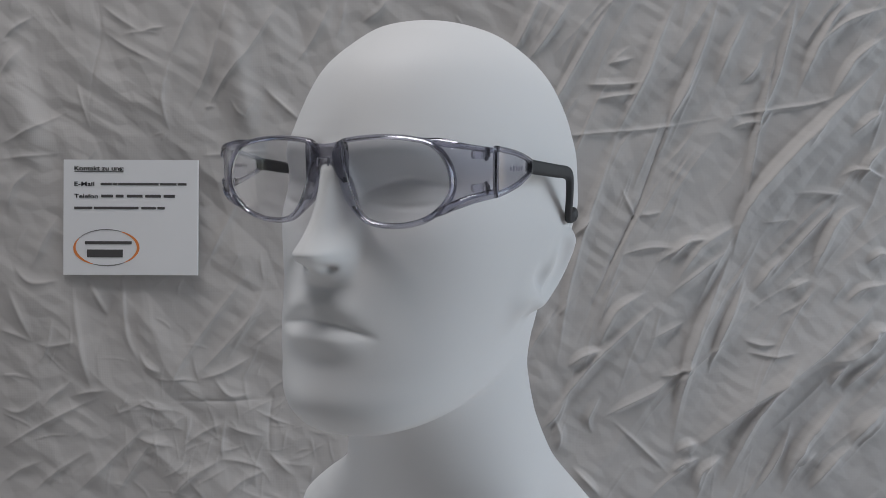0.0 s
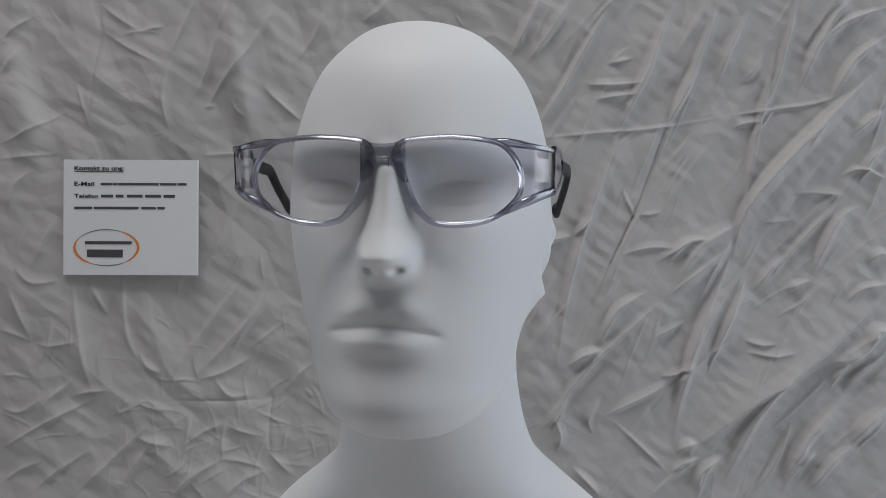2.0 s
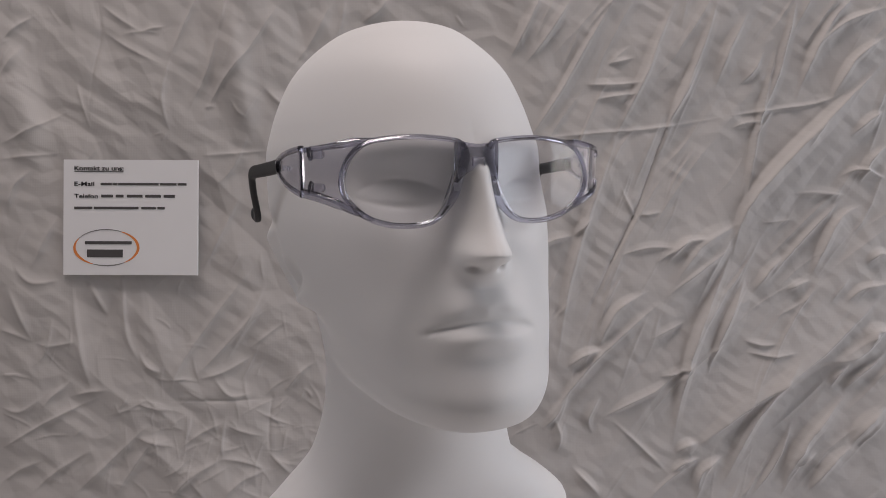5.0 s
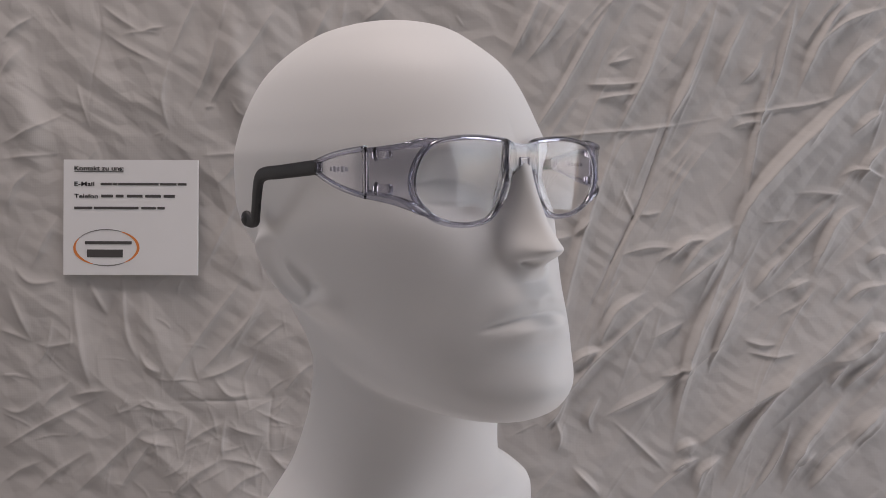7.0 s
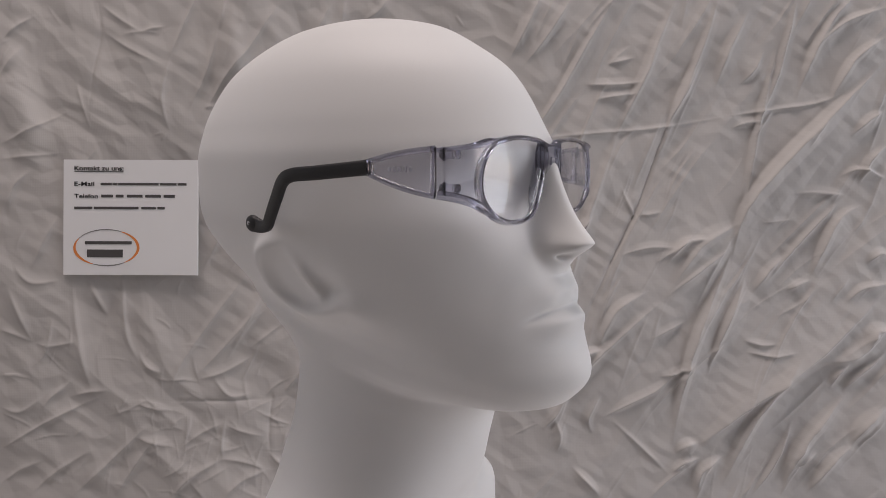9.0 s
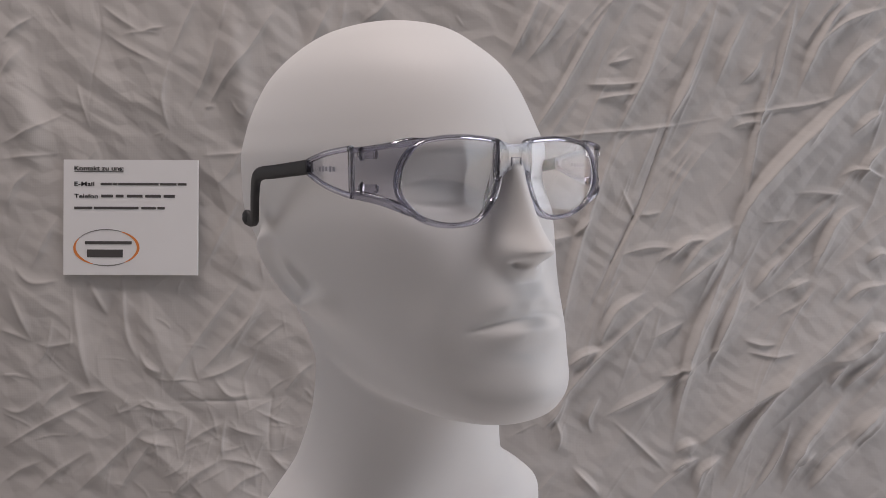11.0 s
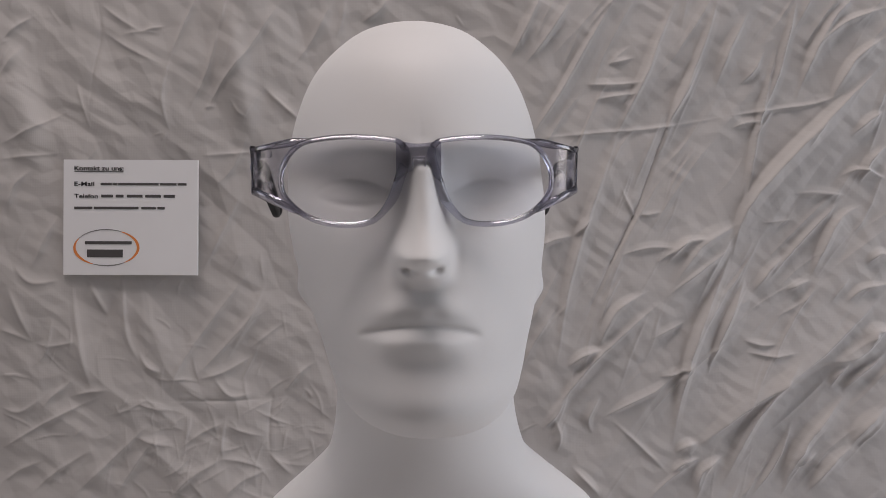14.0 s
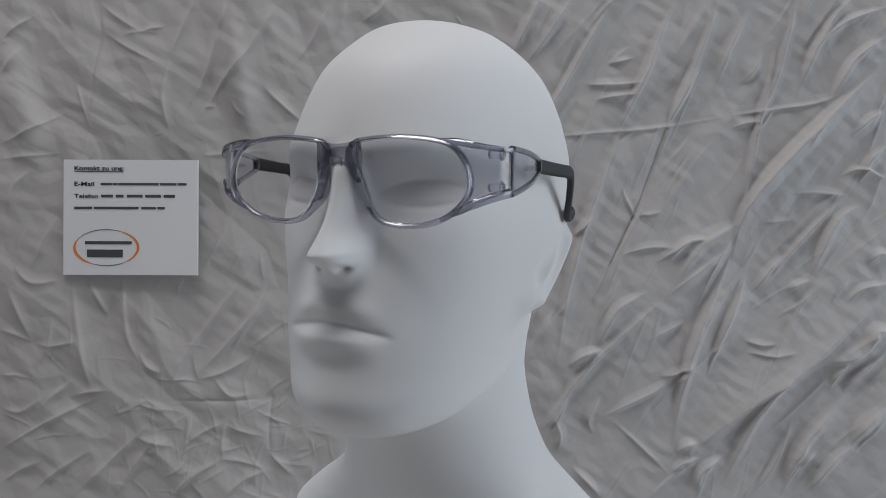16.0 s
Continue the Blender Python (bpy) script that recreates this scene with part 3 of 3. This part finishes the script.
fold(0.0048, 0.0085, 0.0030, (0.499, 0.328), (0.511, 0.340), (0.529, 0.338))
fold(0.0039, 0.0097, 0.0036, (0.492, 0.414), (0.504, 0.442), (0.525, 0.458))
fold(0.0058, 0.0109, 0.0036, (0.330, 0.518), (0.343, 0.558), (0.368, 0.604))
fold(0.0061, 0.0048, 0.0024, (0.358, 0.523), (0.374, 0.541), (0.384, 0.560))
fold(0.0061, 0.0048, 0.0024, (0.193, 0.147), (0.187, 0.165), (0.201, 0.189))
fold(0.0048, 0.0073, 0.0030, (0.170, 0.112), (0.185, 0.097), (0.200, 0.079))
fold(0.0061, 0.0048, 0.0024, (0.138, 0.154), (0.153, 0.172), (0.163, 0.190))
fold(0.0061, 0.0061, 0.0024, (0.153, 0.129), (0.156, 0.148), (0.150, 0.166))
# the flat side of the cloth
fold(0.0042, 0.0030, -0.0016, (-0.338, 0.493), (-0.332, 0.537), (-0.326, 0.578), (-0.331, 0.613))
fold(0.0048, 0.0036, 0.0018, (-0.326, 0.578), (-0.296, 0.558), (-0.258, 0.539))
fold(0.0042, 0.0036, 0.0018, (-0.327, 0.605), (-0.304, 0.587), (-0.281, 0.574))
fold(0.0042, 0.0036, 0.0018, (-0.284, 0.575), (-0.273, 0.578), (-0.258, 0.580))
fold(0.0048, 0.0036, 0.0018, (-0.429, 0.458), (-0.395, 0.474), (-0.360, 0.492))
fold(0.0242, 0.0182, 0.0085, (-0.386, 0.415), (-0.403, 0.490), (-0.428, 0.572))
fold(0.0073, 0.0061, 0.0030, (-0.429, 0.525), (-0.417, 0.543), (-0.406, 0.560))
fold(0.0061, 0.0048, 0.0024, (-0.428, 0.563), (-0.414, 0.578), (-0.394, 0.592))
fold(0.0054, 0.0048, 0.0024, (-0.253, 0.467), (-0.261, 0.508), (-0.252, 0.553))
fold(0.0061, 0.0054, 0.0030, (-0.255, 0.544), (-0.240, 0.579), (-0.225, 0.615))
fold(0.0067, 0.0048, 0.0030, (-0.235, 0.491), (-0.213, 0.538), (-0.203, 0.585))
fold(0.0073, 0.0048, 0.0024, (-0.203, 0.574), (-0.199, 0.591), (-0.196, 0.615))
fold(0.0061, 0.0036, 0.0027, (-0.223, 0.482), (-0.200, 0.520), (-0.173, 0.553), (-0.134, 0.616))
fold(0.0182, 0.0133, 0.0079, (-0.171, 0.444), (-0.176, 0.503), (-0.186, 0.562), (-0.195, 0.615))
fold(0.0073, 0.0048, 0.0030, (-0.114, 0.478), (-0.135, 0.497), (-0.158, 0.519))
fold(0.0085, 0.0061, 0.0030, (-0.126, 0.539), (-0.102, 0.574), (-0.083, 0.616))
fold(0.0073, 0.0048, 0.0024, (-0.081, 0.569), (-0.075, 0.586), (-0.071, 0.616))
fold(0.0097, 0.0061, 0.0036, (-0.054, 0.587), (-0.036, 0.599), (-0.023, 0.617))
fold(0.0030, 0.0030, 0.0012, (-0.429, 0.444), (-0.401, 0.446), (-0.365, 0.448))
fold(0.0030, 0.0030, 0.0013, (-0.230, 0.446), (-0.197, 0.448), (-0.150, 0.451))
fold(0.0048, 0.0036, 0.0018, (-0.430, 0.268), (-0.413, 0.262), (-0.395, 0.254))
fold(0.0085, 0.0048, 0.0030, (-0.397, 0.256), (-0.407, 0.281), (-0.420, 0.313))
fold(0.0048, 0.0036, 0.0018, (-0.395, 0.253), (-0.376, 0.250), (-0.350, 0.256))
fold(0.0097, 0.0073, 0.0036, (-0.336, 0.198), (-0.347, 0.245), (-0.357, 0.315))
fold(0.0085, 0.0061, 0.0030, (-0.321, 0.279), (-0.330, 0.297), (-0.341, 0.318))
fold(0.0097, 0.0061, 0.0042, (-0.287, 0.232), (-0.301, 0.262), (-0.306, 0.321))
fold(0.0054, 0.0036, 0.0024, (-0.262, 0.222), (-0.278, 0.229), (-0.289, 0.244))
fold(0.0097, 0.0061, 0.0036, (-0.258, 0.196), (-0.243, 0.232), (-0.210, 0.279), (-0.169, 0.331))
fold(0.0073, 0.0054, 0.0030, (-0.231, 0.215), (-0.187, 0.261), (-0.151, 0.302))
fold(0.0054, 0.0042, 0.0024, (-0.229, 0.214), (-0.199, 0.222), (-0.169, 0.238))
fold(0.0042, 0.0036, 0.0021, (-0.431, 0.143), (-0.379, 0.174), (-0.322, 0.200))
fold(0.0036, 0.0048, -0.0018, (-0.258, 0.192), (-0.205, 0.192), (-0.152, 0.191))
fold(0.0054, 0.0036, 0.0024, (-0.172, 0.198), (-0.193, 0.197), (-0.211, 0.217))
fold(0.0048, 0.0036, 0.0022, (-0.158, 0.152), (-0.182, 0.159), (-0.199, 0.167))
fold(0.0054, 0.0042, 0.0024, (-0.201, 0.128), (-0.202, 0.151), (-0.198, 0.175))
fold(0.0054, 0.0042, 0.0024, (-0.246, 0.141), (-0.223, 0.158), (-0.199, 0.169))
fold(0.0048, 0.0036, 0.0022, (-0.206, 0.130), (-0.182, 0.127), (-0.155, 0.117))
fold(0.0042, 0.0036, -0.0018, (-0.152, 0.127), (-0.154, 0.159), (-0.151, 0.201))
fold(0.0054, 0.0042, 0.0024, (-0.129, 0.110), (-0.140, 0.121), (-0.155, 0.136))
fold(0.0073, 0.0048, 0.0030, (-0.363, 0.090), (-0.322, 0.127), (-0.275, 0.171))
fold(0.0073, 0.0048, 0.0030, (-0.317, 0.089), (-0.296, 0.121), (-0.273, 0.153))
fold(0.0054, 0.0042, 0.0024, (-0.293, 0.155), (-0.273, 0.149), (-0.251, 0.144))
fold(0.0061, 0.0042, 0.0024, (-0.400, 0.097), (-0.374, 0.120), (-0.339, 0.142))
fold(0.0054, 0.0042, 0.0022, (-0.431, 0.188), (-0.408, 0.183), (-0.385, 0.199))
fold(0.0061, 0.0048, 0.0024, (-0.388, 0.184), (-0.376, 0.199), (-0.356, 0.215))
fold(0.0054, 0.0042, 0.0022, (-0.356, 0.198), (-0.339, 0.202), (-0.319, 0.204))
fold(0.0061, 0.0042, 0.0024, (-0.432, 0.107), (-0.409, 0.123), (-0.386, 0.132))
fold(0.0048, 0.0036, 0.0022, (-0.290, 0.191), (-0.275, 0.186), (-0.258, 0.182))
fold(0.0073, 0.0048, 0.0030, (-0.258, 0.088), (-0.232, 0.114), (-0.199, 0.131))
fold(0.0073, 0.0048, 0.0030, (-0.203, 0.087), (-0.182, 0.107), (-0.152, 0.118))
fold(0.0061, 0.0042, 0.0024, (-0.140, 0.195), (-0.122, 0.218), (-0.104, 0.230))
fold(0.0085, 0.0061, 0.0030, (-0.199, 0.231), (-0.175, 0.272), (-0.157, 0.313))
fold(0.0061, 0.0048, 0.0024, (-0.413, 0.333), (-0.396, 0.316), (-0.367, 0.318))
fold(0.0073, 0.0048, 0.0030, (-0.418, 0.386), (-0.412, 0.415), (-0.395, 0.432))
fold(0.0085, 0.0061, 0.0030, (-0.396, 0.327), (-0.381, 0.362), (-0.369, 0.385))
fold(0.0085, 0.0061, 0.0030, (-0.222, 0.326), (-0.198, 0.373), (-0.180, 0.408))
fold(0.0073, 0.0054, 0.0024, (-0.209, 0.414), (-0.191, 0.432), (-0.174, 0.467))
fold(0.0061, 0.0048, 0.0024, (-0.396, 0.228), (-0.382, 0.245), (-0.376, 0.280))



def small_folds():
    """Many lesser creases: long and straight where the cloth is drawn up, short and crossing where it hangs flat."""
    rng = np.random.RandomState(11)
    for _ in range(170):
        x, z = rng.uniform(.12, .62), rng.uniform(.0, .68)
        an = math.radians(rng.normal(58 - 22 * smooth(x, .3, .6) * smooth(z, .5, .2), 9))
        ln, w = rng.uniform(.03, .15), rng.uniform(.0012, .0062)
        bend = rng.uniform(-.06, .06) * ln
        dx, dz = math.cos(an) * ln / 2, math.sin(an) * ln / 2
        fold(w * rng.uniform(.3, 1.0), w, w * rng.uniform(.12, .26), (x - dx, z - dz), (x + bend, z - bend * .6), (x + dx, z + dz))
    for k in range(240):
        if k % 2:
            x, z = rng.uniform(-.55, .12), rng.uniform(0, .68)
            an = math.radians(rng.choice([62, 118, 20, 80]) + rng.normal(0, 16))
        else:
            x, z = rng.normal(-.20, .09), rng.normal(.14, .06)
            an = rng.uniform(0, math.pi)
        ln, w = rng.uniform(.012, .06), rng.uniform(.0012, .0032)
        bend = rng.uniform(-.12, .12) * ln
        dx, dz = math.cos(an) * ln / 2, math.sin(an) * ln / 2
        fold(w, w * rng.uniform(.5, 1.2), w * rng.uniform(.22, .45), (x - dx, z - dz), (x - bend * math.sin(an), z + bend * math.cos(an)), (x + dx, z + dz))


small_folds()


def cloth():
    x0, x1, z0, z1, step = -0.58, 0.66, 0.0, 0.72, .00115
    nx, nz = int((x1 - x0) / step), int((z1 - z0) / step)
    x, z = np.meshgrid(np.linspace(x0, x1, nx), np.linspace(z0, z1, nz))
    wx, wz = x + .016 * value_noise(x * 9, z * 9, 3), z + .016 * value_noise(x * 9, z * 9, 4)
    wx, wz = wx + .004 * value_noise(x * 37, z * 37, 13), wz + .004 * value_noise(x * 37, z * 37, 14)
    # broad hang, then crumples, which run up to one side where the cloth is drawn up
    d = .014 * value_noise(wx * 5, wz * 3, 1)
    drawn = smooth(x, .02, .30)
    sx, sz = wx * .3 + x * .7, wz * .3 + z * .7
    a, b = sx * .55 + sz * .84, -sx * .84 + sz * .55
    d += drawn * (.0092 * crumple(b * 13, a * 3.5, 5) + .0046 * crumple(b * 34 + a * 3, a * 6, 6) + .0019 * crumple(b * 80, a * 16, 16))
    d += (1 - drawn) * (.0085 * crumple(wx * 15 - wz * 4, wz * 7 + wx * 2, 7) + .0048 * crumple(wx * 34 + wz * 12, wz * 26, 8))
    d += .0014 * crumple(wx * 90 + wz * 30, wz * 80 - wx * 20, 9)
    for left, right, high, way in FOLDS:
        press(d, wx * .15 + x * .85, wz * .15 + z * .85, left, right, high, way)
    # the card presses it flat
    m = smooth(x, -.372, -.364) * smooth(x, -.214, -.222) * smooth(z, .316, .324) * smooth(z, .452, .444)
    d = d - m * np.maximum(0, d - .0035)
    y = BACK + .148 * (z - .40) - d     # it hangs a little sloped
    v = np.stack([x, y, z], -1).reshape(-1, 3)
    ob = quad_ob("backdrop_cloth", v, grid_faces(nz, nx), M_CLOTH)
    return tagged(ob, "creased pale grey-beige cotton cloth hung behind the bust", "cloth")


cloth()


def card():
    """A printed card pinned before the cloth."""
    left, right, top, low, y = -0.3629, -0.2240, 0.4424, 0.3240, 0.324 + .148 * (0.3240 - .40)
    wide, tall = right - left, (top - low) * 1.011
    root = new("contact_card")
    root.matrix_world = pose(left, y, low, -8.4, .3, -2.0)
    tagged(root, "small white printed card fixed to the creased cloth", "card")
    part("board", box(0, wide, 0, .0022, 0, tall, .0004), M_PAPER, root)
    u = wide / 241.5     # one step of the print's layout

    def spot(px, py):
        return (px - 110) * u, tall - (py - 282.5) * u

    def bar(x0, x1, y0, y1, mat=M_INK, name="print_bar"):
        (a, b), (c, d) = spot(x0, y1), spot(x1, y0)
        part(name, box(a, c, -.0003, 0.0001, b, d), mat, root)

    def words(text, x, y, size, bold=.012):
        c = bpy.data.curves.new("lettering", "FONT")
        c.body, c.size, c.extrude, c.offset = text, size * u, .0001, bold * size * u
        ob = new("lettering", c)
        bpy.context.view_layer.update()
        me = bpy.data.meshes.new_from_object(ob.evaluated_get(bpy.context.evaluated_depsgraph_get()))
        bpy.data.objects.remove(ob)
        xs = [q.co.x for q in me.vertices]
        a, b = spot(x[0], y)
        k = (x[1] - x[0]) * u / (max(xs) - min(xs))
        me.transform(Matrix.Translation((a, -.0002, b)) @ Matrix.Rotation(math.pi / 2, 4, "X") @ Matrix.Diagonal((k, 1, 1, 1)) @ Matrix.Translation((-min(xs), 0, 0)))
        me.materials.clear()
        me.materials.append(M_INK)
        t = new("lettering", me)
        t.parent = root

    words("Kontakt zu uns:", (130, 218), 302, 11.5, .022)
    bar(130, 218, 303.6, 304.8)
    words("E-Mail", (130, 165.5), 330, 11, .014)
    words("Telefon", (130, 172), 352, 11, .014)
    for x0, x1 in ((177, 197), (198.5, 207), (208.5, 281), (283, 313), (315, 331)):
        bar(x0, x1, 324.4, 328.6, M_BARS)
    for x0, x1 in ((178, 199), (204, 218), (224, 252), (257, 285), (290, 310)):
        bar(x0, x1, 345.6, 350.6, M_BARS)
    for x0, x1 in ((130, 162), (165, 245), (250, 276), (279, 292)):
        bar(x0, x1, 367.4, 371.8, M_BARS)
    # the mark: an open oval of two colours round two lines of print
    def arc(a0, a1, w0, w1, mat, rx=57, ry=32.5):
        n = 40
        t = np.linspace(0, 1, n)
        an = np.radians(a0 + (a1 - a0) * t)
        w = w0 + (w1 - w0) * np.sin(np.pi * t)
        v = []
        for k in (-1, 1):
            for q, ww in zip(an, w):
                px, py = 187.5 + (rx + k * ww / 2) * math.cos(q), 441 - (ry + k * ww / 2) * math.sin(q)
                xx, zz = spot(px, py)
                v.append((xx, -.0002, zz))
        mesh_ob("mark_arc", v, grid_faces(2, n).tolist(), mat, root, smooth=False)
    arc(-55, 62, 1.2, 5, M_ORANGE)
    arc(150, 245, 1.2, 5, M_ORANGE)
    arc(62, 150, 1, 1.8, M_GREY)
    arc(245, 305, 1, 2.2, M_GREY)
    bar(149, 233, 429.5, 435, M_BARS, "mark_bar")
    bar(153, 217, 444.5, 458.5, M_BARS, "mark_bar")


card()


def motions():
    # the turn of the bust, in degrees to the right of the lens; the glasses ride on it
    turn = [(0, -27.74), (0.5, -22.74), (1, -18.1), (1.5, -13.81), (2, -9), (2.5, -3.83), (3, 1.35), (3.5, 5.3), (4, 8.08), (4.2, 11.69), (4.5, 14.9), (5, 19.9), (5.5, 24.7), (6, 29.3), (6.3, 32.14), (6.5, 33.84), (7, 37.08), (7.5, 42.3), (8, 46.26), (8.5, 49.99), (9, 53.5), (9.2, 53.32), (9.5, 50.6), (10, 45.1), (10.5, 39.3), (11, 33.6), (11.3, 30.19), (11.5, 28.13), (12, 23.13), (12.5, 17.84), (13, 13.81), (13.5, 8.61), (14, 1.64), (14.5, -7.12), (15, -12.6), (15.5, -17.37), (16, -23.3)]
    rows = [(t, pose(0, 0, EYE, 0, 0, a)) for t, a in turn]
    walk(BUST, [(t, pose(0, 0, EYE, 0, 0, a + -0.21)) for t, a in turn])
    walk(GLASSES, rows)


motions()
